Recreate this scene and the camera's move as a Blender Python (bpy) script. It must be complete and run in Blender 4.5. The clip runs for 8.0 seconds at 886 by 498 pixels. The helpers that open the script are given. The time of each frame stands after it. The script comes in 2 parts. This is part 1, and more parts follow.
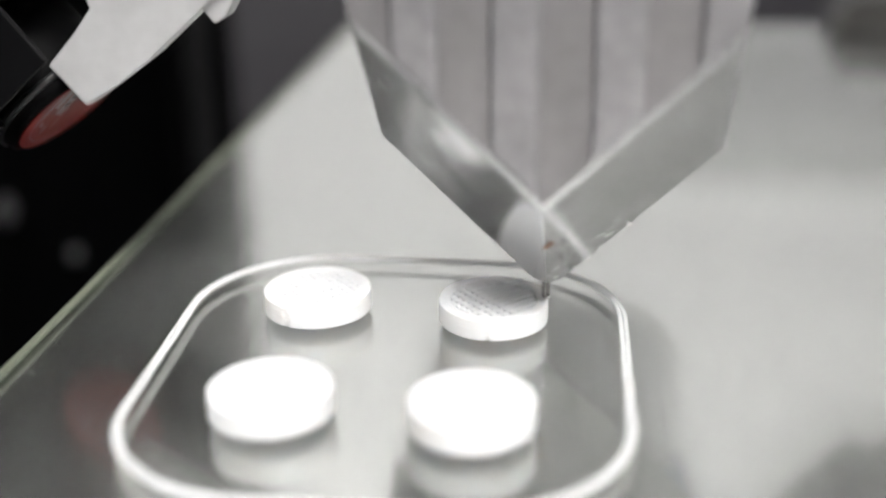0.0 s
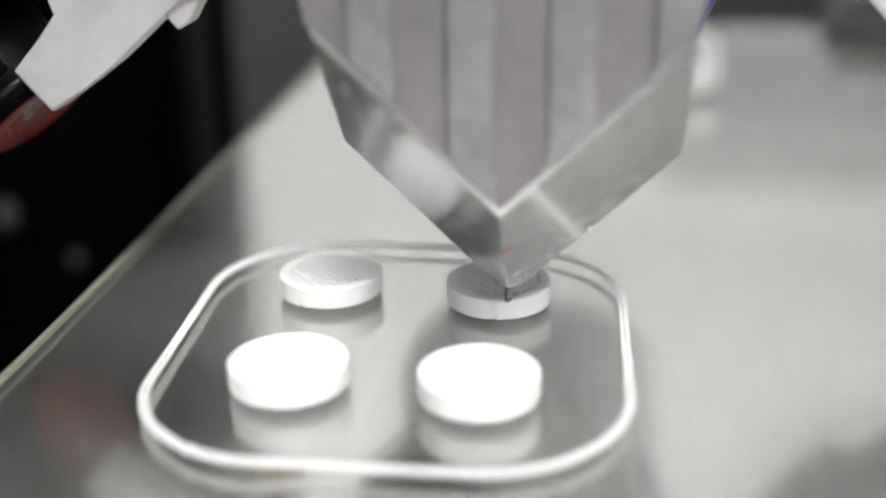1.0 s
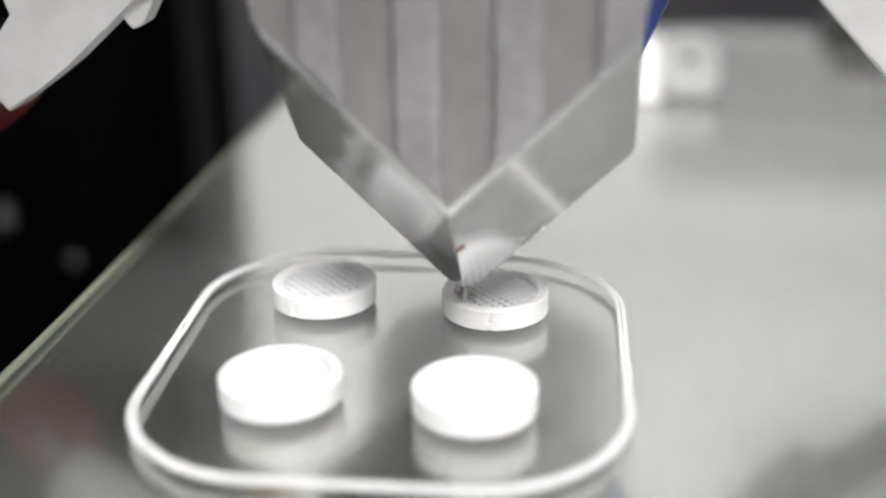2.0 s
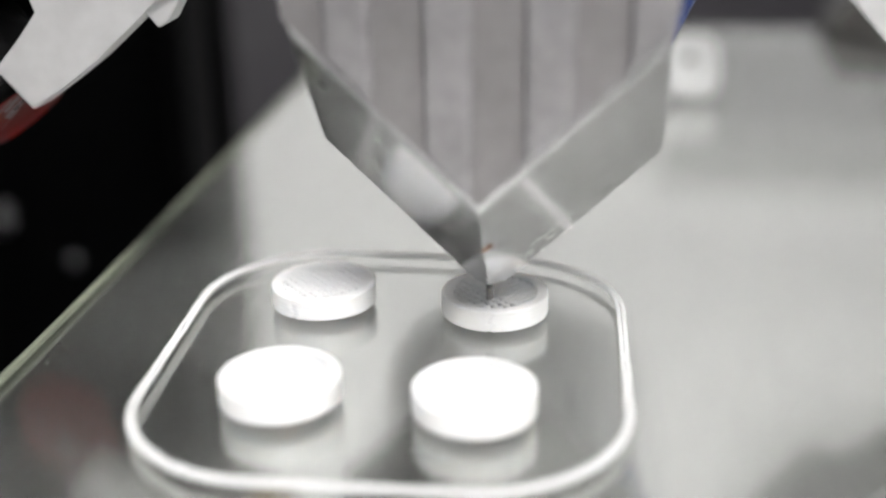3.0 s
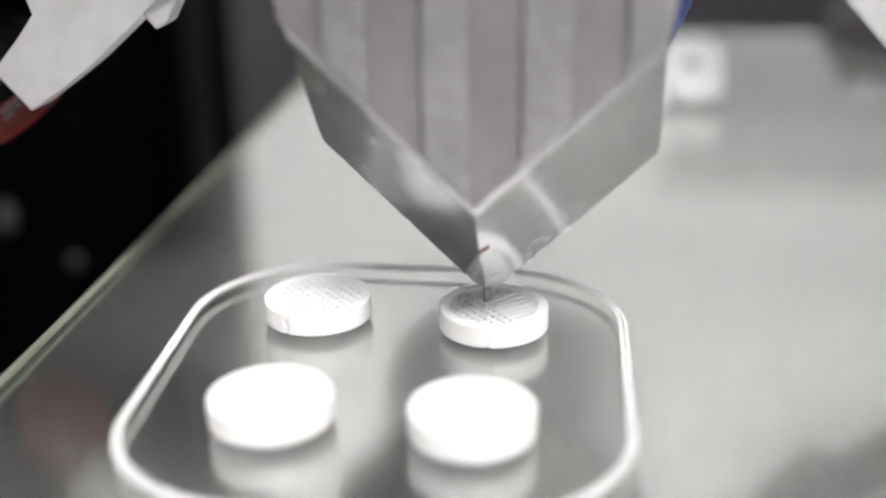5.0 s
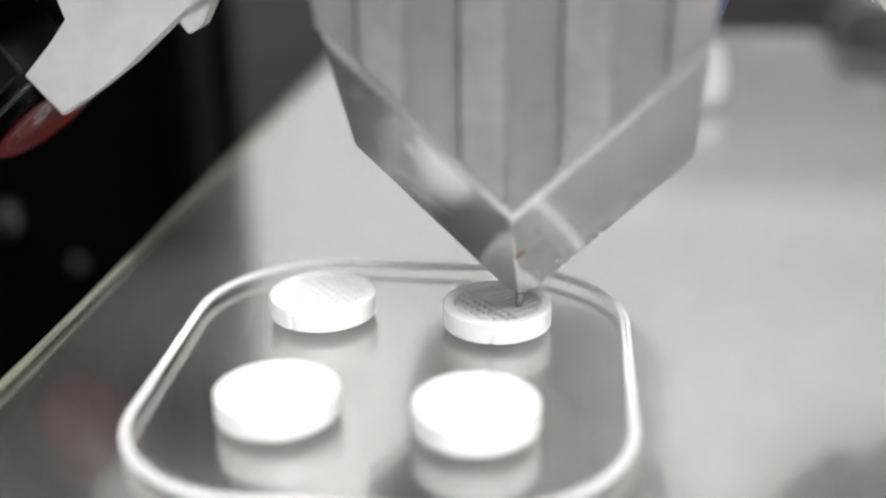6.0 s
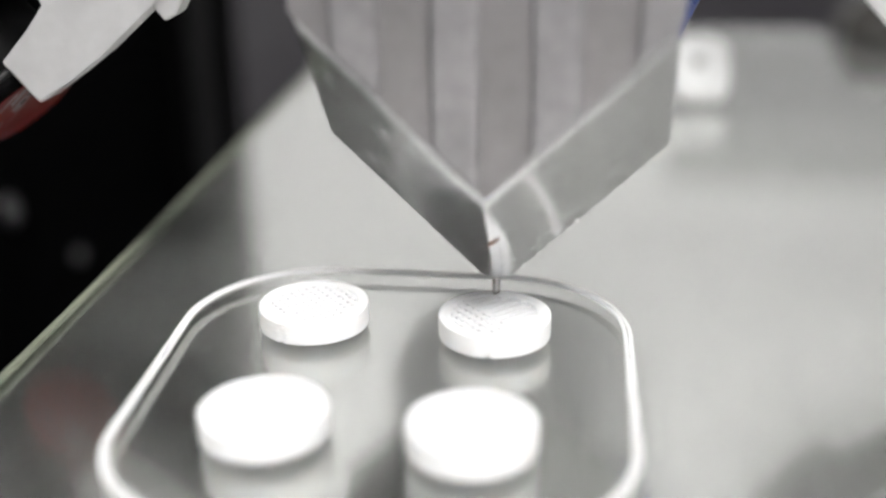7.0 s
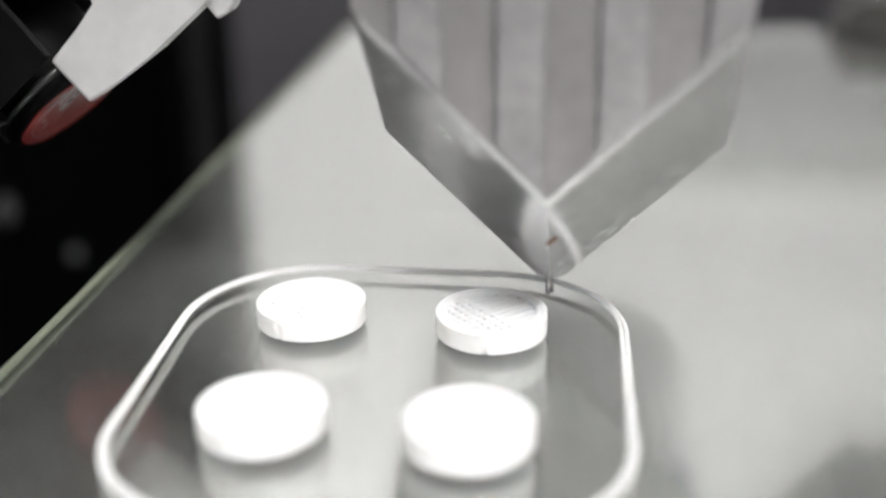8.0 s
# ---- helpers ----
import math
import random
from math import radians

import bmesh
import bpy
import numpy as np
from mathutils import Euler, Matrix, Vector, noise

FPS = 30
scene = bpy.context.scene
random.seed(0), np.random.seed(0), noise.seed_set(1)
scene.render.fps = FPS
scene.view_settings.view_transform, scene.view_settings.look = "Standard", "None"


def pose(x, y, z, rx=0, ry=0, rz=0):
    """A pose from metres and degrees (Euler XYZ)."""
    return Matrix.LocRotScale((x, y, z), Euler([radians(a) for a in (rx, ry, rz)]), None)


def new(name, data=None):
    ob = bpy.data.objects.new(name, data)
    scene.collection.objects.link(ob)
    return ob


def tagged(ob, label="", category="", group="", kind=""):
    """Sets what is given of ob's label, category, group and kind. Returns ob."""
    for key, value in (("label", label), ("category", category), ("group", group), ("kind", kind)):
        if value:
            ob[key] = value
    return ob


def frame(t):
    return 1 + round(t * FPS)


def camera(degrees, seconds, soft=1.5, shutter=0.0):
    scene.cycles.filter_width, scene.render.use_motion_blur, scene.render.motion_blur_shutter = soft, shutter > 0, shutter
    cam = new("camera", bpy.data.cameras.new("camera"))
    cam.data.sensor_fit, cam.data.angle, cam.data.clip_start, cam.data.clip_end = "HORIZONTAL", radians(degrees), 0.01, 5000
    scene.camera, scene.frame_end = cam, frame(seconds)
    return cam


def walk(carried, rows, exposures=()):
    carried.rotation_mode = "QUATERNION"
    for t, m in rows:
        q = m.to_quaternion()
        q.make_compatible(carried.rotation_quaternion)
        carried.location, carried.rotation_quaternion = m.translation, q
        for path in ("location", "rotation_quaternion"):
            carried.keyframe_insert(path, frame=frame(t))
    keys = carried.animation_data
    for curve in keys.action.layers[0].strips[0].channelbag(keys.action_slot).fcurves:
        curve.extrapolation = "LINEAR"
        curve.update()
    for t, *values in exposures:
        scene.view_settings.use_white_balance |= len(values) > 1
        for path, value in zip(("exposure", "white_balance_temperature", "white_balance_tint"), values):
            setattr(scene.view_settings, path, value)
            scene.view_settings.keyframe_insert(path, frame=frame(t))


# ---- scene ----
# All building numbers below are in millimetres; U turns them into metres.
U = 0.001
LENS_YAW, LENS_PITCH, LENS_ROLL = 6.88, 22.0, -0.86
EYE = (0.0, 0.0, 43.62)

cam = camera(43.95, 8.0, soft=2.4)
cam.data.dof.use_dof = True
cam.data.dof.focus_distance = 0.0995
cam.data.dof.aperture_fstop = 9.5


def mm(x, y, z, rx=0, ry=0, rz=0):
    return pose(x * U, y * U, z * U, rx, ry, rz)


def eye_pose(yaw, pitch):
    """The tripod camera, shaken a little by the machine: degrees off its rest pose."""
    return mm(*EYE) @ pose(0, 0, 0, 0, 0, LENS_YAW + yaw) @ pose(0, 0, 0, 90 - LENS_PITCH + pitch) @ pose(0, 0, 0, 0, 0, LENS_ROLL)


# seconds, degrees of yaw and of tilt
SHAKE = [(0, 0, 0), (0.2, .029, .118), (0.5, .029, .147), (0.7, .029, .147), (1.0, .059, .236), (1.5, -.059, .265),
         (1.7, -.059, .295), (2.2, -.06, .33), (2.8, -.059, .354), (3.0, -.059, .324), (3.5, -.118, .295), (4.0, .059, .147),
         (4.5, -.029, .295), (4.7, -.03, .324), (5.25, .06, .42), (5.8, .147, .472), (6.0, .147, .472), (6.5, .147, .324),
         (7.0, .206, .059), (7.5, .147, 0), (8.0, 0, 0)]
walk(cam, [(t, eye_pose(a, b)) for t, a, b in SHAKE])

# ---- light: a white room with two ceiling panels ----
world = bpy.data.worlds.new("room_world")
scene.world = world
world.use_nodes = True
world.node_tree.nodes["Background"].inputs[0].default_value = (0.75, 0.8, 0.85, 1)
world.node_tree.nodes["Background"].inputs[1].default_value = 0.15
PANEL_GLOW = 40.8
scene.view_settings.exposure = 0.0


# ---- materials ----
def material(name, color, rough=0.5, metal=0.0, vary=0.08, scale=400.0, bump=0.0, bump_scale=1500.0, stretch=(1, 1, 1), coat=0.0,
             sss=0.0, rough_vary=0.1, emission=0.0, spec=0.5):
    """A principled surface with colour and roughness varied by noise at two sizes, and fine relief."""
    m = bpy.data.materials.new(name)
    m.use_nodes = True
    nt = m.node_tree
    bsdf = nt.nodes["Principled BSDF"]
    bsdf.inputs["Metallic"].default_value = metal
    bsdf.inputs["Coat Weight"].default_value = coat
    bsdf.inputs["Specular IOR Level"].default_value = spec
    tex = nt.nodes.new("ShaderNodeTexCoord")
    mp = nt.nodes.new("ShaderNodeMapping")
    mp.inputs["Scale"].default_value = stretch
    nt.links.new(tex.outputs["Object"], mp.inputs["Vector"])
    big = nt.nodes.new("ShaderNodeTexNoise")
    big.inputs["Scale"].default_value = scale * 0.2
    big.inputs["Detail"].default_value = 3
    small = nt.nodes.new("ShaderNodeTexNoise")
    small.inputs["Scale"].default_value = scale
    small.inputs["Detail"].default_value = 5
    for n in (big, small):
        nt.links.new(mp.outputs[0], n.inputs["Vector"])
    add = nt.nodes.new("ShaderNodeMath")
    add.operation = "ADD"
    nt.links.new(big.outputs["Fac"], add.inputs[0])
    nt.links.new(small.outputs["Fac"], add.inputs[1])
    ramp = nt.nodes.new("ShaderNodeMapRange")
    ramp.inputs["From Min"].default_value, ramp.inputs["From Max"].default_value = 0.6, 1.4
    ramp.inputs["To Min"].default_value, ramp.inputs["To Max"].default_value = 1 - vary, 1 + vary
    nt.links.new(add.outputs[0], ramp.inputs["Value"])
    mul = nt.nodes.new("ShaderNodeVectorMath")
    mul.operation = "SCALE"
    mul.inputs[0].default_value = color
    nt.links.new(ramp.outputs[0], mul.inputs["Scale"])
    nt.links.new(mul.outputs[0], bsdf.inputs["Base Color"])
    rr = nt.nodes.new("ShaderNodeMapRange")
    rr.inputs["From Min"].default_value, rr.inputs["From Max"].default_value = 0.6, 1.4
    rr.inputs["To Min"].default_value, rr.inputs["To Max"].default_value = max(0.02, rough * (1 - rough_vary)), rough * (1 + rough_vary)
    nt.links.new(add.outputs[0], rr.inputs["Value"])
    nt.links.new(rr.outputs[0], bsdf.inputs["Roughness"])
    if bump:
        fine = nt.nodes.new("ShaderNodeTexNoise")
        fine.inputs["Scale"].default_value = bump_scale
        fine.inputs["Detail"].default_value = 4
        nt.links.new(mp.outputs[0], fine.inputs["Vector"])
        b = nt.nodes.new("ShaderNodeBump")
        b.inputs["Strength"].default_value = bump
        b.inputs["Distance"].default_value = 0.0001
        nt.links.new(fine.outputs["Fac"], b.inputs["Height"])
        nt.links.new(b.outputs[0], bsdf.inputs["Normal"])
    if sss:
        bsdf.inputs["Subsurface Weight"].default_value = sss
        bsdf.inputs["Subsurface Radius"].default_value = (0.0014, 0.0013, 0.0012)
        bsdf.inputs["Subsurface Scale"].default_value = 1.0
    if emission:
        bsdf.inputs["Emission Color"].default_value = (1.0, 0.985, 0.965, 1)
        bsdf.inputs["Emission Strength"].default_value = emission
    return m


def glass(name, color, rough):
    m = bpy.data.materials.new(name)
    m.use_nodes = True
    b = m.node_tree.nodes["Principled BSDF"]
    b.inputs["Base Color"].default_value = (*color, 1)
    b.inputs["Roughness"].default_value = rough
    b.inputs["IOR"].default_value = 1.5
    b.inputs["Transmission Weight"].default_value = 1.0
    return m


WALL = material("white_wall_paint", (0.8, 0.8, 0.8), 0.8, vary=0.03, scale=20)
# tone of the added north panel, set by the bed's reflection of it
PANEL = material("grey_reflection_panel", (0.37, 0.37, 0.378), 0.7, vary=0.04, scale=20)
CEIL = material("ceiling_paint", (0.8, 0.8, 0.8), 0.9, vary=0.02, scale=20)
FLOOR = material("grey_vinyl", (0.25, 0.25, 0.26), 0.5, vary=0.1, scale=30)
LAMP = material("lamp_diffuser", (0.9, 0.9, 0.9), 0.5, emission=PANEL_GLOW)
BENCH = material("dark_bench_laminate", (0.0102, 0.0089, 0.0118), 0.6, vary=0.15, scale=60, spec=0.08)
BLACK = material("black_anodised", (0.002, 0.002, 0.0022), 0.6, vary=0.2, scale=300, spec=0.02)
BLACK_MATT = material("black_matt_plastic", (0.002, 0.002, 0.0022), 0.5, vary=0.2, scale=300, bump=0.1, spec=0.05)
BLACK_GLOSS = material("black_plastic", (0.004, 0.004, 0.0045), 0.35, vary=0.2, scale=300, bump=0.1, spec=0.25)
BLACK_SHEEN = material("worn_black_plastic", (0.012, 0.012, 0.0125), 0.3, vary=0.5, scale=500, bump=0.3, spec=0.4)
STRIP = material("dark_grey_rail", (0.013, 0.013, 0.0135), 0.45, vary=0.2, scale=200, spec=0.2)
GLASS = glass("bed_glass", (0.95, 0.96, 0.95), 0.008)
BRUSHED = material("brushed_aluminium", (0.69, 0.69, 0.68), 0.21, 0.98, vary=0.09, scale=9000, stretch=(1, 0.06, 1), bump=0.05, bump_scale=7000, rough_vary=0.05)
TABLET = material("white_tablet_mass", (0.89, 0.89, 0.893), 0.55, vary=0.02, scale=900, bump=0.08, bump_scale=3500, sss=0.55)
BLOCK = material("milled_aluminium", (0.9, 0.9, 0.905), 0.21, 0.9, vary=0.06, scale=500, bump=0.025, bump_scale=2500, rough_vary=0.4)
FIN = material("bead_blasted_aluminium", (0.355, 0.345, 0.356), 0.5, 0.6, vary=0.2, scale=700, bump=0.15, bump_scale=3000)
GROOVE = material("darker_groove_aluminium", (0.29, 0.277, 0.284), 0.55, 0.6, vary=0.18, scale=500, bump=0.2, bump_scale=2500)
NEEDLE = material("stained_steel", (0.36, 0.35, 0.34), 0.22, 1.0, vary=0.75, scale=1800, bump=0.5, bump_scale=3000)
BROWN = material("burnt_residue", (0.2, 0.1, 0.06), 0.6, vary=0.3, scale=1500)
WHITE_PLA = material("white_printed_plastic", (0.5, 0.498, 0.502), 0.45, vary=0.16, scale=350, bump=0.2, bump_scale=1200)
RED = material("red_sticker", (0.15, 0.01, 0.008), 0.3, vary=0.35, scale=300)
GREY_PRINT = material("grey_sticker_print", (0.22, 0.21, 0.21), 0.4, vary=0.4, scale=300)
GREY_RED = material("worn_sticker_print", (0.14, 0.022, 0.018), 0.4, vary=0.5, scale=450)
BLUE = material("blue_wire_insulation", (0.012, 0.04, 0.22), 0.35, vary=0.5, scale=900, bump=0.6, bump_scale=1500)
GROUND = material("ground_glass_edge", (0.19, 0.205, 0.16), 0.45, vary=0.15, scale=800, bump=0.3, spec=0.3)
CLIP_DIM = material("milky_plastic", (0.62, 0.625, 0.625), 0.35, vary=0.03)
CLIP_GREY = material("grey_plastic", (0.2, 0.2, 0.21), 0.5)
CLIP_WHITE = material("translucent_white_plastic", (0.92, 0.92, 0.92), 0.3, vary=0.02, sss=0.2)
CLIP_DARK = material("worn_dark_metal", (0.03, 0.028, 0.026), 0.45, vary=0.4, scale=250, spec=0.3)
DULL = material("dull_steel", (0.2, 0.2, 0.205), 0.4, 1.0)
CARRIAGE = material("dark_grey_metal", (0.05, 0.05, 0.052), 0.5, vary=0.15, scale=150)
# grey chosen for how dark the added rear plate mirrors in the bed
STAND_IN_GREY = material("light_grey_stand_in", (0.72, 0.72, 0.73), 0.5, vary=0.15, scale=200)
STEEL = material("bright_steel", (0.6, 0.6, 0.6), 0.25, 1.0)
STAIN = material("dried_brown_smear", (0.11, 0.085, 0.05), 0.6, vary=0.3, scale=1200)
SCRATCH = material("scratched_glass", (0.5, 0.5, 0.49), 0.6)
SCRATCH_METAL = material("scratched_aluminium", (0.86, 0.86, 0.87), 0.35, 1.0, vary=0.1)
DUST = material("white_dust", (0.6, 0.6, 0.6), 0.7)


# ---- mesh helpers ----
def solid(name, bm, mat, smooth=False):
    me = bpy.data.meshes.new(name)
    bmesh.ops.recalc_face_normals(bm, faces=bm.faces[:])
    bm.transform(Matrix.Scale(U, 4))
    if smooth:
        for f in bm.faces:
            f.smooth = True
    bm.to_mesh(me)
    bm.free()
    me.materials.append(mat)
    return me


def part(name, bm, mat, parent=None, label="", smooth=False, at=None):
    ob = new(name, solid(name, bm, mat, smooth))
    if at is not None:
        ob.matrix_basis = at
    if parent is not None:
        ob.parent = parent
    if label:
        tagged(ob, label)
    return ob


def box(x0, y0, z0, x1, y1, z1, bevel=0.0, seg=2):
    bm = bmesh.new()
    bmesh.ops.create_cube(bm, size=1)
    for v in bm.verts:
        v.co = Vector(((x0 + x1) / 2 + v.co.x * (x1 - x0), (y0 + y1) / 2 + v.co.y * (y1 - y0), (z0 + z1) / 2 + v.co.z * (z1 - z0)))
    if bevel:
        bmesh.ops.bevel(bm, geom=bm.edges[:], offset=bevel, segments=seg, affect="EDGES", profile=0.5)
    return bm


def prism(outline, y0, y1, bevel=0.0, seg=2):
    """An outline of (x, z) points, given depth from y0 to y1."""
    bm = bmesh.new()
    a = [bm.verts.new((x, y0, z)) for x, z in outline]
    b = [bm.verts.new((x, y1, z)) for x, z in outline]
    n = len(outline)
    bm.faces.new(a)
    bm.faces.new(b[::-1])
    for i in range(n):
        bm.faces.new((a[i], a[(i + 1) % n], b[(i + 1) % n], b[i]))
    if bevel:
        bmesh.ops.bevel(bm, geom=bm.edges[:], offset=bevel, segments=seg, affect="EDGES", profile=0.5)
    return bm


def lathe(profile, seg=64, warp=None):
    """A profile of (radius, z) points turned round z."""
    bm = bmesh.new()
    rings = []
    for r, z in profile:
        ring = []
        for i in range(seg):
            a = 2 * math.pi * i / seg
            rad, h = (r, z) if warp is None else warp(a, r, z)
            ring.append(bm.verts.new((rad * math.cos(a), rad * math.sin(a), h)))
        rings.append(ring)
    for p, q in zip(rings, rings[1:]):
        for i in range(seg):
            bm.faces.new((p[i], p[(i + 1) % seg], q[(i + 1) % seg], q[i]))
    bm.faces.new(rings[0][::-1])
    bm.faces.new(rings[-1])
    return bm


def tube(points, width, height, closed=False, sides=8):
    """A strand of rounded section laid along points, its foot at each point's z."""
    bm = bmesh.new()
    rings, n = [], len(points)
    for i, p in enumerate(points):
        p = Vector(p)
        a = Vector(points[(i - 1) % n]) if closed or i else p
        b = Vector(points[(i + 1) % n]) if closed or i < n - 1 else p
        d = (b - a).normalized()
        side = d.cross(Vector((0, 0, 1)))
        side = side.normalized() if side.length > 1e-6 else Vector((1, 0, 0))
        up = side.cross(d).normalized()
        ring = []
        for k in range(sides):
            ang = 2 * math.pi * k / sides
            ring.append(bm.verts.new(p + side * (width / 2 * math.cos(ang)) + up * (height / 2 + height / 2 * math.sin(ang))))
        rings.append(ring)
    pairs = list(zip(rings, rings[1:])) + ([(rings[-1], rings[0])] if closed else [])
    for p, q in pairs:
        for k in range(sides):
            bm.faces.new((p[k], p[(k + 1) % sides], q[(k + 1) % sides], q[k]))
    if not closed:
        bm.faces.new(rings[0][::-1])
        bm.faces.new(rings[-1])
    return bm


def empty(name, m=None):
    ob = new(name)
    ob.empty_display_size = 0.005
    if m is not None:
        ob.matrix_basis = m
    return ob


# ---- the room ----
tagged(part("wall_north", box(-2600, 1500, -900, 2600, 1600, 1900), WALL), kind="structure")
tagged(part("wall_south", box(-2600, -2600, -900, 2600, -2500, 1900), WALL), kind="structure")
tagged(part("wall_west", box(-2700, -2500, -900, -2600, 1500, 1900), WALL), kind="structure")
tagged(part("wall_east", box(2600, -2500, -900, 2700, 1500, 1900), WALL), kind="structure")
# unseen grey panel, added so the bed's right side mirrors something darker
tagged(part("reflection_panel", box(120, 1485, -900, 2600, 1499, 450, 2), PANEL), kind="structure")
tagged(part("floor", box(-2600, -2500, -1000, 2600, 1500, -900), FLOOR), kind="structure")
tagged(part("ceiling", box(-2600, -2500, 1900, 2600, 1500, 2000), CEIL), kind="structure")


def ceiling_light(x, y, w, d):
    t = tagged(empty("ceiling_light", mm(x, y, 1900)), "bright white rectangular LED panel set on the ceiling", "ceiling light", "ceiling lights")
    part("frame", box(-w / 2 - 20, -d / 2 - 20, -25, w / 2 + 20, d / 2 + 20, -1, 4), WALL, t)
    part("diffuser", box(-w / 2, -d / 2, -31, w / 2, d / 2, -26), LAMP, t, "glowing white diffuser")
    return t


ceiling_light(300, -930, 1100, 500)
ceiling_light(-350, 1000, 800, 200)


SCREW_A, SCREW_B = (197.3, -40.3), (174.0, -22.4)

# ---- the printer's frame and bench ----
bench = tagged(empty("bench"), "dark grey laminate bench under the printer", "bench")
part("top", box(-900, -500, -110, 900, 900, -80, 3), BENCH, bench)
for lx in (-860, 860):
    for ly in (-460, 860):
        part("leg", box(lx - 25, ly - 25, -900, lx + 25, ly + 25, -110, 3), BLACK, bench)


def printer_frame():
    t = tagged(empty("printer_frame"), "black metal printer frame upright beside the moving bed", "printer frame")
    part("side_panel", box(-107, -60, -79, -100, 266, 420, 1.5), BLACK, t)
    part("corner_post", box(-99.9, 257, -79, -94.2, 268, 420, 1.0), BLACK, t)
    part("rail", box(-94.0, 256, -79, -88.2, 268, 420, 1.5), STRIP, t, "dark grey slide rail")
    part("post", box(-88, 260, -79, -84.5, 268, 420, 1.0), BLACK, t)
    for y, z, r in ((SCREW_A[0], SCREW_A[1], 1.5), (SCREW_B[0], SCREW_B[1], 3.0)):
        part("screw", lathe([(r, 0), (r, 1.0), (r * 0.8, 1.5), (r * 0.45, 1.5), (r * 0.4, 0.9)], 20), DULL, t, "dull dark screw head", at=mm(-100.02, y, z, 0, 90))
    return t


printer_frame()


# ---- the bed: glass on a brushed plate ----
def heated_bed():
    t = tagged(empty("print_bed"), "glass print plate lying on brushed aluminium bed", "print bed")
    part("aluminium_plate", box(-47.0, 16.5, -6.0, 172, 235, -2.06, 0.1), BRUSHED, t, "brushed aluminium plate")
    part("carriage", box(10, 60, -79, 120, 200, -6.02, 2), BLACK, t, "black carriage under the plate")
    g = part("glass_plate", box(-47.15, 16, -2.0, 173, 236, 0.0, 0.1, 1), GLASS, t, "clear glass sheet with greenish edge")
    g.visible_shadow = False
    part("ground_edge", box(-47.25, 15.9, -1.2, -46.45, 236.1, 0.012, 0.2, 2), GROUND, t, "pale greenish ground glass edge")
    return t


BED = heated_bed()
ON_BED = [(BED, Matrix.Identity(4))]


def tablet_wall(seam):
    """Rim of five printed layers with a seam groove."""
    layers, h = 5, 1.99
    prof = [(3.9, 0.02)]
    for k in range(layers):
        z0 = h * k / layers
        for f, dr in ((0.1, -0.018), (0.3, -0.004), (0.5, 0.0), (0.7, -0.004), (0.9, -0.018)):
            prof.append((5.0 + dr, z0 + h * f / layers))
    prof += [(4.88, h), (4.75, h + 0.02), (4.5, h - 0.01), (4.42, h - 0.04), (4.34, h - 0.01), (4.12, h), (3.98, h - 0.05), (3.9, h - 0.2), (3.88, 0.3)]

    def warp(a, r, z):
        k = int(min(4, z / h * layers))
        at = seam + 0.05 * math.sin(k * 2.6 + seam) * (k > 0)
        d = abs((a - at + math.pi) % (2 * math.pi) - math.pi)
        lump = 0.03 * noise.noise((math.cos(a) * 5, math.sin(a) * 5, k * 3.1))
        if r > 4.6:
            lump -= 0.16 * math.exp(-(d / 0.035) ** 2) * (1.6 if k == 0 else 0.7)
            lump += 0.03 * math.exp(-((d - 0.1) / 0.05) ** 2)
        return r + lump * (0.5 if r < 4.6 else 1), z + 0.02 * noise.noise((math.cos(a) * 3, math.sin(a) * 3, z * 4))

    return lathe(prof, 180, warp)


def chord(c, ang, r):
    """Ends of the chord at distance c from the middle, along direction ang."""
    d, n = Vector((math.cos(ang), math.sin(ang), 0)), Vector((-math.sin(ang), math.cos(ang), 0))
    half = math.sqrt(max(0.0, r * r - c * c))
    return n * c - d * half, n * c + d * half


def wavy(a, b, z, k, bead=0.0):
    """Points of a laid strand, slightly uneven; bead lifts it where it crosses the strands below."""
    out, n = [], 48 if bead else 8
    for i in range(n + 1):
        f = i / n
        p = a.lerp(b, f)
        z_here = z + bead * math.sin(2 * math.pi * (f - 0.5) * (b - a).length / 0.8)
        out.append((p.x + 0.03 * noise.noise((f * 4, k, 1)), p.y + 0.03 * noise.noise((f * 4, k, 7)), z_here + 0.035 * noise.noise((f * 5, k, 3))))
    return out


def tablet(x, y, seam, label, top):
    t = tagged(empty("tablet", mm(x, y, 0)), label, "tablet", "printed tablets")
    fill = {"full": 1.45, "half": 1.56, "closed": 1.6}[top]
    part("rim", tablet_wall(seam), TABLET, t, smooth=True)
    part("core", lathe([(3.9, 0.02), (3.9, fill), (3.4, fill + 0.05)], 48), TABLET, t)
    pitch, r = 0.8, 3.98
    lows = [-3.6 + pitch * i for i in range(10)]
    if top != "closed":
        for k, c in enumerate(lows):
            a, b = chord(c, radians(42), r)
            part("strand", tube(wavy(a, b, 1.34 if top == "half" else 1.38, k + seam), 0.54, 0.5), TABLET, t, smooth=True)
        for k, c in enumerate(lows):
            if top == "half" and c > -0.3:
                continue
            a, b = chord(c, radians(-48), r)
            part("strand", tube(wavy(a, b, 1.56 if top == "half" else 1.55, k + 20 + seam, 0.08), 0.48, 0.38), TABLET, t, smooth=True)
    else:
        pitch, r = 0.5, 4.2
        for k in range(16):
            a, b = chord(-3.75 + pitch * k, radians(42), r)
            part("strand", tube(wavy(a, b, 1.49, k + seam), 0.62, 0.5), TABLET, t, smooth=True)
    ON_BED.append((t, mm(x, y, 0)))
    return t


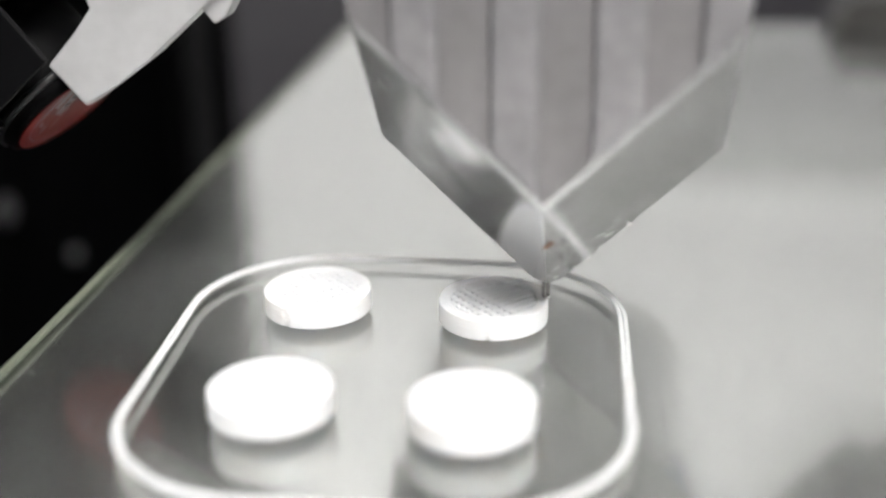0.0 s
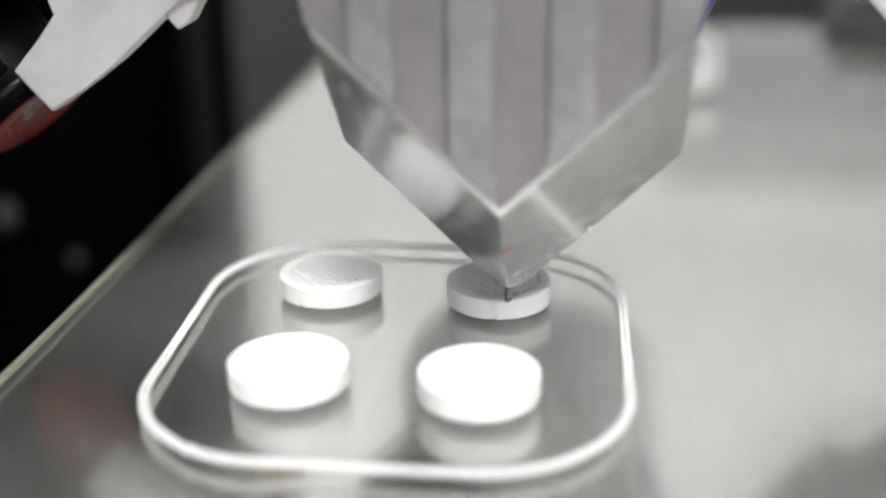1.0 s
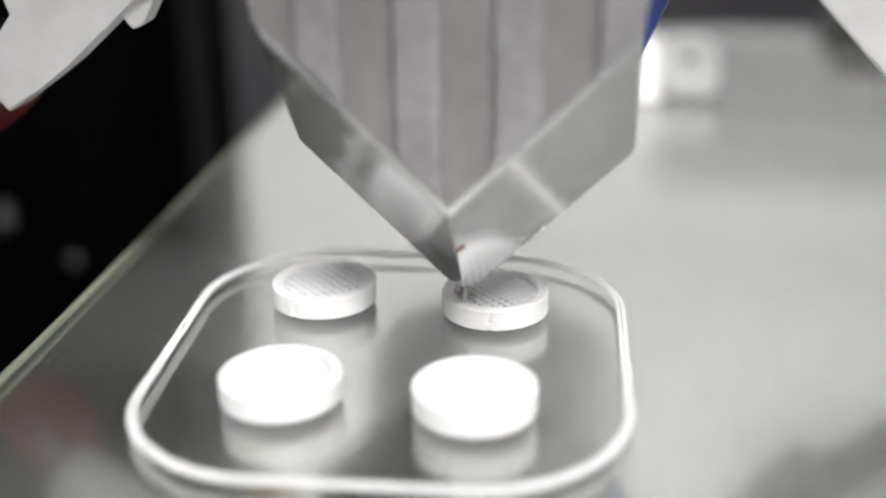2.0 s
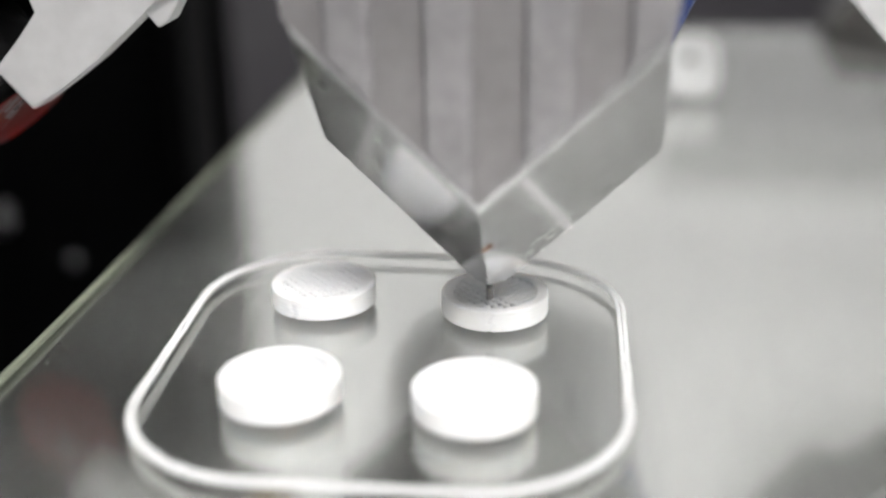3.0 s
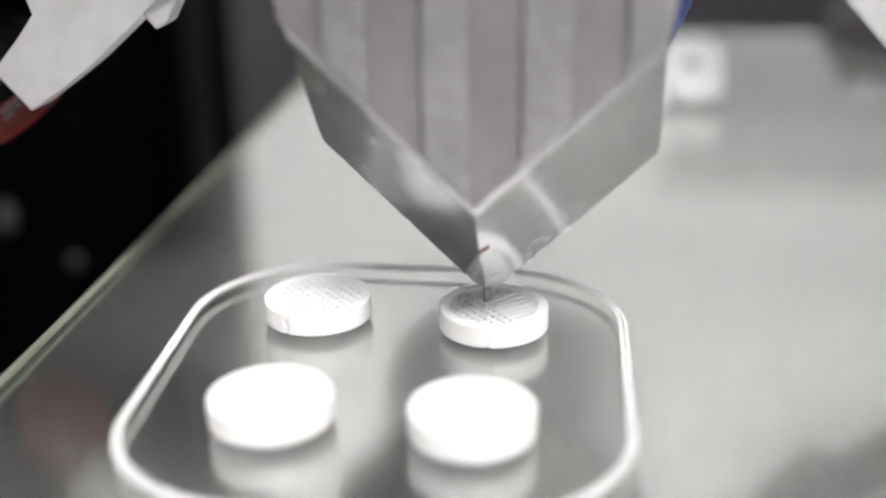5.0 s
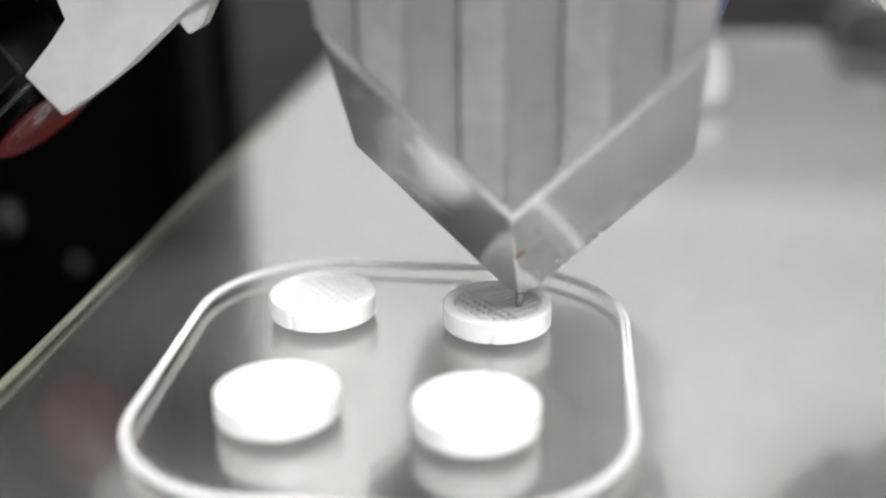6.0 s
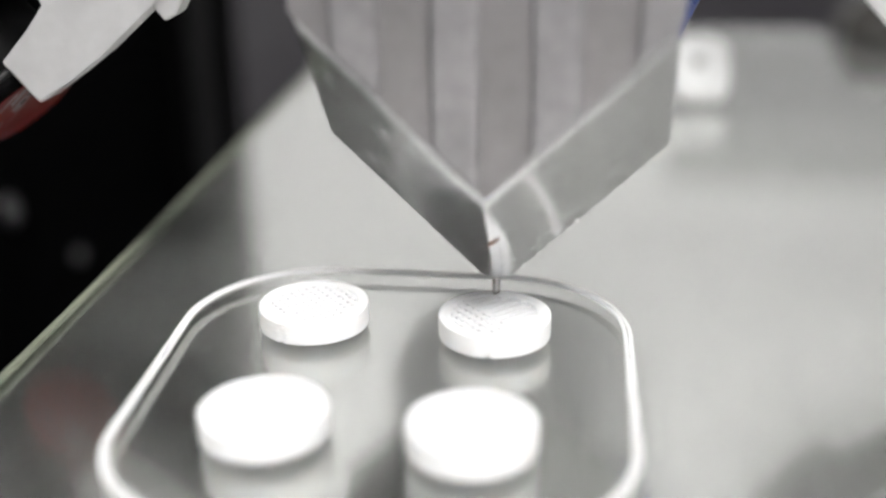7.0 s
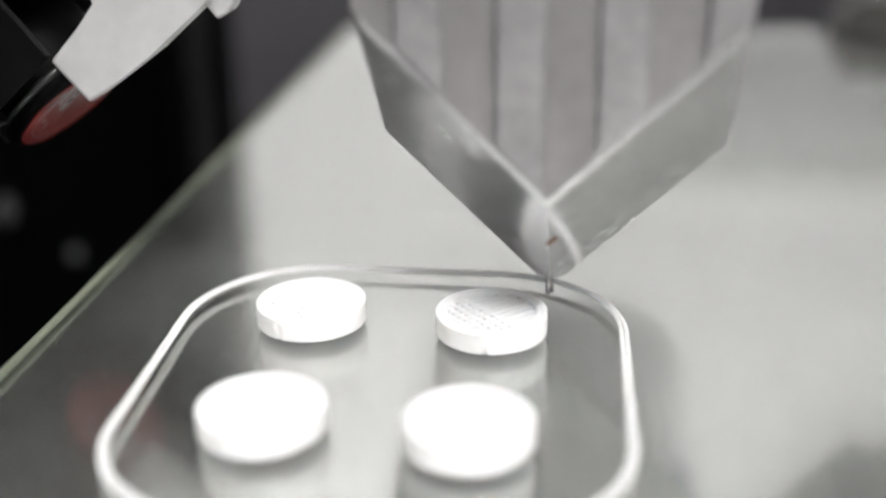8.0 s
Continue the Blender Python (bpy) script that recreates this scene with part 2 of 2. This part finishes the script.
tablet(-22.97, 91.88, radians(247), "white printed tablet with lattice infill on the glass", "full")
tablet(-6.41, 90.95, radians(268), "white unfinished tablet with ridged infill under the needle", "half")
tablet(-22.49, 73.11, radians(100), "white finished tablet with smooth top on the glass", "closed")
tablet(-6.72, 72.46, radians(105), "white finished tablet with smooth bright top on the glass", "closed")


def skirt_path(offset, wave, seed):
    x1, y0, y1, r = -6.65, 72.5, 91.2, 12.0 + offset
    pts = []
    for cx, cy, a0 in ((x1, y1, 0), (-22.8, y1 + 0.3, 90), (-22.0, y0, 180), (x1, y0, 270)):
        for i in range(22):
            a = radians(a0 + 90 * i / 21)
            pts.append((cx + r * math.cos(a), cy + r * math.sin(a)))
    dense = []
    for i, p in enumerate(pts):
        q = pts[(i + 1) % len(pts)]
        n = max(1, int(math.dist(p, q) / 0.8))
        for k in range(n):
            dense.append((p[0] + (q[0] - p[0]) * k / n, p[1] + (q[1] - p[1]) * k / n))
    out = []
    for p in dense:
        w = wave * noise.noise((p[0] * 0.35, p[1] * 0.35, seed))
        out.append((p[0] + w, p[1] + w, 0.01))
    return out


BLOB, SMEAR = (-27.4, 61.6), (-20.0, 59.3)
skirt = tagged(empty("skirt"), "white printed outline of two strands round the tablets", "print outline")
part("strand", tube(skirt_path(0.22, 0.09, 2), 0.41, 0.33, True, 10), TABLET, skirt, smooth=True)
part("strand", tube(skirt_path(-0.22, 0.09, 9), 0.4, 0.31, True, 10), TABLET, skirt, smooth=True)
lump = bmesh.new()
for x, y, k in ((0, 0, 0.45), (0.45, 0.2, 0.3), (0.6, -0.25, 0.25)):
    bmesh.ops.create_icosphere(lump, subdivisions=2, radius=k, matrix=Matrix.Translation((x, y, 0.24)) @ Matrix.Diagonal((1, 1, 0.7, 1)))
part("end_blob", lump, TABLET, skirt, "small blob where the strand began", smooth=True, at=mm(*BLOB, 0.02))
ON_BED.append((skirt, Matrix.Identity(4)))


def bed_dust():
    rng = random.Random(5)
    bm = bmesh.new()
    spots = [(rng.uniform(-45, 60), rng.uniform(60, 130)) for _ in range(55)] + [(rng.uniform(-46, -38), rng.uniform(62, 90)) for _ in range(12)]
    for x, y, k in ((4.76, 86.77, 0.16), (4.39, 87.51, 0.1), (10.63, 87.25, 0.12), (16.2, 77.8, 0.12), (9.37, 79.8, 0.1), (-38.95, 82.8, 0.13), (-28.8, 84.15, 0.11), (-29.6, 81.9, 0.1),
                    (-41.35, 77.1, 0.1), (-44.0, 76.7, 0.16), (-43.6, 79.8, 0.1), (-44.0, 78.3, 0.12), (-43.0, 77.2, 0.12), (-43.8, 99.4, 0.12), (-38.4, 90.84, 0.12), (-42.3, 92.6, 0.1)):
        m = Matrix.Translation((x, y, k * 0.3)) @ Matrix.Rotation(x * 5, 4, "Z") @ Matrix.Diagonal((k * 0.35, k * 0.8, k * 0.3, 1))
        bmesh.ops.create_icosphere(bm, subdivisions=1, radius=1, matrix=m)
    for x, y in spots:
        if -36 < x < 6.5 and 60 < y < 104 and rng.random() < 0.75:
            continue
        s = rng.choice((0.025, 0.03, 0.035, 0.05))
        m = Matrix.Translation((x, y, s * 0.4)) @ Matrix.Rotation(rng.uniform(0, 3), 4, "Z") @ Matrix.Diagonal((s * rng.uniform(0.8, 2), s, s * 0.6, 1))
        bmesh.ops.create_icosphere(bm, subdivisions=1, radius=1, matrix=m)
    return tagged(part("dust", bm, DUST), "white dust specks scattered on the glass", "dust", kind="stuff")


ON_BED.append((bed_dust(), Matrix.Identity(4)))


def stain():
    """A dried brown smear on the glass in front of the outline."""
    bm = bmesh.new()
    for x, y, a in ((0, 0, 0.9), (1.2, 0.2, 0.65), (-1.0, -0.1, 0.5), (2.0, 0.0, 0.3)):
        bmesh.ops.create_icosphere(bm, subdivisions=2, radius=1, matrix=Matrix.Translation((x, y, 0.012)) @ Matrix.Diagonal((a, a * 0.75, 0.03, 1)))
    return tagged(part("stain", bm, STAIN, at=mm(*SMEAR, 0)), "dried brownish smear on the glass", "stain")


ON_BED.append((stain(), mm(*SMEAR, 0)))


def scratches():
    rng = random.Random(11)
    bm = bmesh.new()
    lines = [(-0.1, 91.14, 1.6, 88.15)] + [(x, y, x + rng.uniform(-0.15, 0.25), y + rng.uniform(0.6, 2.5)) for x, y in [(rng.uniform(-45, 30), rng.uniform(70, 100)) for _ in range(26)]]
    for xa, ya, xb, yb in lines:
        d = Vector((yb - ya, xa - xb, 0)).normalized() * 0.018
        quad = [bm.verts.new((px + sx * d.x, py + sx * d.y, 0.004)) for px, py, sx in ((xa, ya, 1), (xb, yb, 0.3), (xb, yb, -0.3), (xa, ya, -1))]
        bm.faces.new(quad)
    return tagged(part("scratches", bm, SCRATCH), "fine pale scratches on the glass", "scratches", kind="stuff")


ON_BED.append((scratches(), Matrix.Identity(4)))


def bed_clip():
    """Leaning plastic tab with a hole, and a brighter block beside it."""
    t = tagged(empty("bed_clip", mm(15.2, 173, 0)), "milky white plastic clip with a hole, leaning on the glass", "bed clip")
    rim = []
    for i in range(32):
        a = 2 * math.pi * i / 32
        c, q = math.cos(a), math.sin(a)
        k = (abs(c) ** 4 + abs(q) ** 4) ** -0.25
        rim.append((4.3 + 4.5 * c * k, 6.3 + 6.2 * q * k))
    lean = mm(0, 0, 1.0, -55)
    part("tab", prism(rim, -1.2, 1.2, 0.3), CLIP_DIM, t, at=lean)
    part("hole", lathe([(1.1, 0), (1.1, 0.2), (0.7, 0.25)], 20), CLIP_GREY, t, "grey screw hole", at=lean @ mm(4.0, -1.2, 6.6, 90))
    wedge = prism([(-1.5, 0.02), (7.5, 0.02), (7.5, 9.4), (4.5, 9.4)], -7.2, -0.5, 0.6)
    wedge.transform(Matrix.Rotation(radians(90), 4, "Z") @ Matrix.Diagonal((1, -1, 1, 1)))
    bmesh.ops.reverse_faces(wedge, faces=wedge.faces[:])
    part("block", wedge, CLIP_WHITE, t, "bright white sloping block")
    ON_BED.append((t, mm(15.2, 173, 0)))


bed_clip()


def black_clip():
    t = tagged(empty("corner_clip", mm(58.5, 231, 0)), "black metal clip holding the glass at the back", "bed clip")
    part("jaw", prism([(-6.5, 0.03), (12, 0.03), (12, 4), (8, 7.5), (-3, 7.5), (-6.5, 4)], -5, 5, 0.6), CLIP_DARK, t)
    part("lever", tube([(-4, 0, 7), (-4.5, -3, 8.5), (0, -5, 9), (5, -4, 8.6), (6, 0, 7)], 1.0, 1.0), STEEL, t, "dull steel lever", smooth=True)
    ON_BED.append((t, mm(58.5, 231, 0)))


black_clip()

# ---- the print head ----
HEAD = tagged(empty("extruder"), "silver aluminium extruder with ribbed front and thin steel needle", "extruder")
CX, TIP_Z, MID = -1.75, 3.85, 91.4
DEPTH = 10.2
TURNED = mm(CX, MID, 0, 0, 0, -3)  # the block stands turned a little on its carriage; its parts count from its axis
V_FRONT = Vector((0.4, -DEPTH, 13.8))
L_FRONT, R_FRONT = Vector((-14.1, -DEPTH, 27.7)), Vector((14.6, -DEPTH, 27.5))
L_LOW, R_LOW = Vector((-14.65, 0, 16.75)), Vector((14.75, 0, 16.7))


def on_bevel(front, low, x, z, proud=0.0):
    """The point of a front bevel, the plane through the V and two corners, at x and z, and the bevel's outward normal."""
    n = (front - V_FRONT).cross(low - V_FRONT).normalized()
    n = n if n.y < 0 else -n
    y = V_FRONT.y - (n.x * (x - V_FRONT.x) + n.z * (z - V_FRONT.z)) / n.y
    return Vector((x, y, z)) + n * proud, n


def low_end(front, low):
    """x at which the bevel's lower edge comes down to the flat tip."""
    return low.x - (low.z - TIP_Z) * (front.x - V_FRONT.x) / (front.z - V_FRONT.z)


def head_block():
    """Block whose lower end is a V with wide bevels in front and behind, cut flat at the tip."""
    bm = bmesh.new()
    top, flare = 75, 30.3

    def v(x, y, z):
        return bm.verts.new((x, y, z))

    def face_ring(side):
        y = side * DEPTH
        return [v(-14.95, y, top), v(-14.95, y, flare), v(L_FRONT.x, y, L_FRONT.z), v(V_FRONT.x, y, V_FRONT.z), v(R_FRONT.x, y, R_FRONT.z), v(15.1, y, flare), v(15.1, y, top)]

    f, b = face_ring(-1), face_ring(1)
    m = [v(-14.95, 0, top), v(-14.95, 0, flare), v(*L_LOW), v(low_end(L_FRONT, L_LOW), 0, TIP_Z), v(low_end(R_FRONT, R_LOW), 0, TIP_Z), v(*R_LOW), v(15.1, 0, flare), v(15.1, 0, top)]
    # where the two bevels and the flat meet
    mid = min((k * 0.01 for k in range(-100, 100)), key=lambda x: abs(on_bevel(L_FRONT, L_LOW, x, TIP_Z)[0].y - on_bevel(R_FRONT, R_LOW, x, TIP_Z)[0].y))
    tip_y = on_bevel(L_FRONT, L_LOW, mid, TIP_Z)[0].y
    tip_f, tip_b = v(mid, tip_y, TIP_Z), v(mid, -tip_y, TIP_Z)
    bm.faces.new(f)
    bm.faces.new(b[::-1])
    for p, tip in ((f, tip_f), (b, tip_b)):
        for i, j in ((0, 1), (1, 2)):
            bm.faces.new((p[i], p[j], m[j], m[i]))
        bm.faces.new((p[2], p[3], tip, m[3], m[2]))
        bm.faces.new((p[3], p[4], m[5], m[4], tip))
        bm.faces.new((p[4], p[5], m[6], m[5]))
        bm.faces.new((p[5], p[6], m[7], m[6]))
    bm.faces.new((tip_f, m[4], tip_b, m[3]))
    bm.faces.new((f[0], f[6], m[7], b[6], b[0], m[0]))
    bmesh.ops.bevel(bm, geom=bm.edges[:], offset=0.13, segments=2, affect="EDGES", profile=0.5)
    return bm


part("heater_block", head_block(), BLOCK, HEAD, "polished aluminium block with bevelled point", at=TURNED)


def v_low(x):
    return V_FRONT.z + abs(x - V_FRONT.x) * 0.96


# upright fins on the front, each cut to the V, with grooves between whose floors are coloured darker for contrast
def rib(x0, x1, y0, y1, bevel, name, mat):
    foot = 0.8
    inner = [(x0, 74), (x0, v_low(x0) + foot)]
    if x0 < 0.4 < x1:
        inner.append((0.4, v_low(0.4) + foot))
    inner += [(x1, v_low(x1) + foot), (x1, 74)]
    part(name, prism(inner, y0, y1, bevel, 4), mat, HEAD, at=TURNED)


FIN_W = 3.85
for k in range(-4, 4):
    x0 = max(-14.7, FIN_W * k)
    x1 = min(14.9, FIN_W * (k + 1))
    if k % 2:
        rib(x0, x1, -DEPTH - 0.7, -DEPTH + 1.0, 0.6, "fin", FIN)
    else:
        rib(x0 + 0.02, x1 - 0.02, -DEPTH - 0.06, -DEPTH + 0.02, 0.0, "groove_floor", GROOVE)

part("needle", lathe([(0.22, 2.03), (0.33, 2.06), (0.37, 2.3), (0.34, 2.55), (0.37, 2.9), (0.36, 3.2), (0.38, 3.5), (0.38, 4.2)], 24), NEEDLE, HEAD, "stained steel dispensing needle", smooth=True, at=mm(-1.68, MID, 0))
drop = bmesh.new()
bmesh.ops.create_icosphere(drop, subdivisions=2, radius=0.2, matrix=Matrix.Diagonal((1.2, 1, 0.6, 1)))
part("paste_drop", drop, TABLET, HEAD, "white paste drop at the needle's mouth", smooth=True, at=mm(-1.5, MID - 0.2, 2.1))
residue = bmesh.new()
bmesh.ops.create_icosphere(residue, subdivisions=3, radius=1, matrix=Matrix.Diagonal((0.3, 0.6, 0.12, 1)))
for vert in residue.verts:
    vert.co *= 1 + 0.4 * noise.noise(vert.co * 4)
spot, out = on_bevel(R_FRONT, R_LOW, 0.62, 9.45)
part("residue", residue, BROWN, HEAD, "burnt brown residue on the bevel", smooth=True, at=TURNED @ Matrix.Translation(spot * U) @ out.to_track_quat("Z", "Y").to_matrix().to_4x4() @ pose(0, 0, 0, 0, 0, -40))


def burrs():
    """Torn metal shavings along the lower edge of the block."""
    rng = random.Random(3)
    bm = bmesh.new()
    for k in range(34):
        q = rng.uniform(0.9, 6.2) if k > 9 else rng.uniform(5.0, 5.9)
        w = rng.uniform(0.03, 0.09)
        m = Matrix.Translation((1.4 + q, -rng.uniform(0, 0.35), TIP_Z + q * 0.965 + rng.uniform(-0.05, 0.25))) @ Euler((rng.uniform(0, 3), rng.uniform(0, 3), 0)).to_matrix().to_4x4() @ Matrix.Diagonal((w * rng.uniform(1, 3.5), w, w * 0.5, 1))
        bmesh.ops.create_icosphere(bm, subdivisions=1, radius=1, matrix=m)
    part("burrs", bm, DUST, HEAD, "bright torn burrs on the lower edge", at=TURNED)


burrs()


def bevel_marks():
    """Fine bright tool scratches near the point, and the small vent hole high on the other bevel."""
    rng = random.Random(21)
    bm = bmesh.new()
    for k in range(34):
        right = k % 3 > 0
        front, low = (R_FRONT, R_LOW) if right else (L_FRONT, L_LOW)
        u = rng.uniform(0.2, 6.5 if right else 12) * (1 if right else -1)
        z = TIP_Z + max(0.25, abs(u) - 1.0) * 0.97 + rng.uniform(0.2, 1.7 if right else 1.0)
        dx, dz = rng.uniform(0.2, 0.9) * (1 if right else -1), rng.uniform(0.1, 0.8)
        w = rng.uniform(0.012, 0.03) * (1 if right else 0.4)
        quad = [bm.verts.new(on_bevel(front, low, x, q, 0.012)[0]) for x, q in ((u, z), (u + dx, z + dz), (u + dx, z + dz + w), (u, z + w * 2))]
        bm.faces.new(quad)
    part("scratches", bm, SCRATCH_METAL, HEAD, "fine bright scratches on the bevels", at=TURNED)
    p, n = on_bevel(L_FRONT, L_LOW, -12.35, 23.45, 0.0)
    at = TURNED @ Matrix.Translation(p * U) @ n.to_track_quat("Z", "Y").to_matrix().to_4x4()
    part("vent_hole", lathe([(0.5, -0.2), (0.5, 0.01), (0.4, 0.04), (0.3, 0.03), (0.2, -0.1)], 24), FIN, HEAD, "small round vent hole", at=at)


bevel_marks()


def fan_arm(outline, hook=None):
    """White printed arm that reaches out to one side of the block."""
    arm = part("fan_arm", prism(outline, 93.2, 97.2, 0.4, 3), WHITE_PLA, HEAD, "white printed plastic fan arm")
    if hook:
        part("hook", prism(hook, 93.6, 96.5, 0.25), WHITE_PLA, arm)
    return arm


fan_arm([(-43.8, 18.5), (-40.6, 20.7), (-37.4, 23.0), (-35.2, 24.9), (-33.1, 26.7), (-30.9, 28.6), (-28.4, 30.2), (-15.2, 35), (-15.2, 47.8), (-28.5, 47.0), (-40.5, 40.0), (-43.3, 30.2), (-41.7, 27.4), (-47.0, 22.3)],
        [(-32.7, 28.0), (-31.2, 26.1), (-30.1, 26.7), (-28.1, 30.2), (-30.4, 30.7)])
fan_arm([(40.8, 15.5), (34.9, 21.3), (27.5, 29.1), (24.7, 31.6), (11.8, 37.3), (11.8, 47.8), (26.1, 43.0), (39.4, 27.8), (44.2, 18.8)])


def head_fan(x, z, side):
    """A small fan whose hub face looks down at the bed; its axis leans inwards."""
    at = mm(x, 99.0, z, 0, 138 * side, 0) @ pose(0, 0, 0, 9)
    fan = part("fan", box(-13, -10.2, -13, 10.5, 14, -9.6, 1.0, 2), BLACK, HEAD, "black plastic cooling fan", at=at)
    part("hub", lathe([(6.7, -9.7), (6.7, -4.2), (6.7, -0.9), (6.5, -0.4), (6.1, -0.1), (6.0, -0.1)], 64), BLACK_MATT, fan, "black fan hub", smooth=True)
    part("hub_rim", lathe([(6.72, -2.0), (7.05, -1.85), (7.05, -1.35), (6.72, -1.2)], 64), BLACK_SHEEN, fan, "worn glossy rim round the hub", smooth=True)
    part("sticker", lathe([(5.8, -0.12), (5.8, -0.02), (5.7, 0.0)], 48), RED, fan, "round red sticker")
    part("printed_disc", lathe([(3.6, -0.01), (3.6, 0.012), (3.5, 0.016)], 48), GREY_RED, fan, "worn grey print in the middle of the sticker", at=mm(0.3, 0, 0))
    ring = [(4.7 * math.cos(radians(q)), 4.7 * math.sin(radians(q)), 0.0) for q in range(-170, 31, 10)]
    part("printed_ring", tube(ring, 0.16, 0.03, sides=6), GREY_PRINT, fan, "grey printed arc")
    for x0, x1, y0, y1 in ((-5.2, 0.6, -2.6, -1.2), (-4.0, -0.6, -3.9, -2.9), (1.0, 2.2, -3.6, -2.6), (-1.0, 2.6, -1.0, -0.7), (-3.2, 1.8, -4.5, -4.1), (1.6, 3.4, -2.2, -1.7)):
        patch = prism([(x0, y0), (x1 - 0.5, y0 + 0.1), (x1, y1), (x0 + 0.7, y1 - 0.1)], 0.0, 0.02)
        part("printed_patch", patch, GREY_PRINT, fan, "grey worn print patch", at=mm(0, 0, 0.03, -90))
    for x0, w in ((-4.6, 0.9), (-3.3, 1.2), (-1.6, 0.7)):
        part("print_bar", box(x0, -2.1, 0.034, x0 + w, -1.6, 0.05), BLACK_GLOSS, fan, "black printed bar")
    part("housing_rim", box(-7.1, -10.3, -9.7, 2.6, -9.75, -1.4, 0.2), BLACK_GLOSS, fan, "dark grey fan housing rim")
    part("housing_rim", box(2.05, -9.7, -9.7, 2.6, -6.95, -1.0, 0.2), BLACK_GLOSS, fan, "dark grey fan housing rim")


head_fan(-48.2, 16.75, 1)


def carriage():
    """Dark carriage behind the block, with the bracket that carries the block."""
    low = [(-30, 80), (33, 80), (34, 58), (39.5, 53), (43.8, 46.3), (48.5, 49.5), (51.5, 45.5), (56, 41.5), (68, 41), (68, 96), (-30, 96)]
    c = part("carriage", prism(low, 140, 152, 0.8), CARRIAGE, HEAD, "dark grey metal carriage behind the block")
    part("bracket", box(-12, 98.25, 64, 9, 151, 80.5, 0.8), CARRIAGE, c)


carriage()


def rear_stand_in():
    """Flat plate with round corners, added behind the block and hidden by it, to put a dark band in the bed's
    reflection.
    """
    def rounded(hx, hz, r, cx, cz):
        return [(cx + sx * (hx - r) + r * math.cos(radians(a0 + 15 * i)), cz + sz * (hz - r) + r * math.sin(radians(a0 + 15 * i)))
                for sx, sz, a0 in ((1, 1, 0), (-1, 1, 90), (-1, -1, 180), (1, -1, 270)) for i in range(7)]

    # plate, hub and hanger are all invented; only their mirror image shows
    fan = part("rear_stand_in", prism(rounded(15, 13, 10, -0.8, 23), 115, 119, 0.4), STAND_IN_GREY, HEAD, "light grey rounded plate added behind the block for its reflection")
    part("hub", lathe([(5, 0), (5, 0.6), (4.6, 0.9)], 32), BLACK, fan, at=mm(-0.8, 119.02, 23, -90))
    part("hanger", box(-7, 116, 35.5, 5, 118, 66, 0.3), CARRIAGE, fan, "dark grey metal hanger of the added plate")


rear_stand_in()
wire = [(4.2, 101, 20), (5.4, 101, 23.4), (7.2, 101.2, 27.5), (9, 102, 34), (9, 102, 60)]
part("wire", tube(wire, 2.2, 2.2, sides=12), BLUE, HEAD, "blue insulated heater wire", smooth=True, at=mm(8.65, 0, 0))

# seconds, head along x, head lift, bed along y
TRAVEL = [(0, 0, 0, 0), (0.2, 0.09, 0, 1.36), (0.4, -0.33, -0.05, 2.5), (0.5, -0.72, -0.1, 3.1), (0.6, -1.11, -0.1, 3.5), (0.8, -2.19, -0.12, 4.45),
          (1, -3.48, -0.14, 5.3), (1.2, -4.5, -0.12, 5.4), (1.5, -5.88, -0.1, 4.87), (1.7, -6.75, -0.05, 4.1), (2, -7.35, 0, 3.3), (2.3, -5.56, 0.05, 4.6),
          (2.6, -3.38, 0.1, 4.95), (2.8, -3.76, 0.14, 4.26), (3, -5, 0.2, 3.06), (3.2, -6.44, 0.2, 1.75), (3.5, -8.43, 0.22, -0.52), (3.7, -7.72, 0.22, -0.9),
          (4, -5.54, 0.28, 1.05), (4.2, -4.13, 0.28, 2.2), (4.5, -2.22, 0.32, 3.59), (4.7, -3.14, 0.2, 2.05), (5, -5.36, 0.1, 0), (5.3, -6.59, 0, -1.4),
          (5.55, -5.93, -0.1, -1.3), (5.8, -4.15, -0.14, -0.09), (6, -2.66, -0.14, 1.12), (6.2, -1.36, -0.16, 2), (6.5, -2.4, -0.05, 0.02), (6.8, -4.64, 0.1, -2.4),
          (7, -4.85, 0.28, -3.06), (7.2, -3.19, 0.2, -1.92), (7.5, -1.1, 0.2, 0), (7.8, 0.75, 0.35, -0.9), (8, 0.31, 0.41, -2.63)]


def motions():
    walk(HEAD, [(t, mm(a, 0, b)) for t, a, b, c in TRAVEL])
    for ob, rest in ON_BED:
        walk(ob, [(t, mm(0, c, 0) @ rest) for t, a, b, c in TRAVEL])


motions()
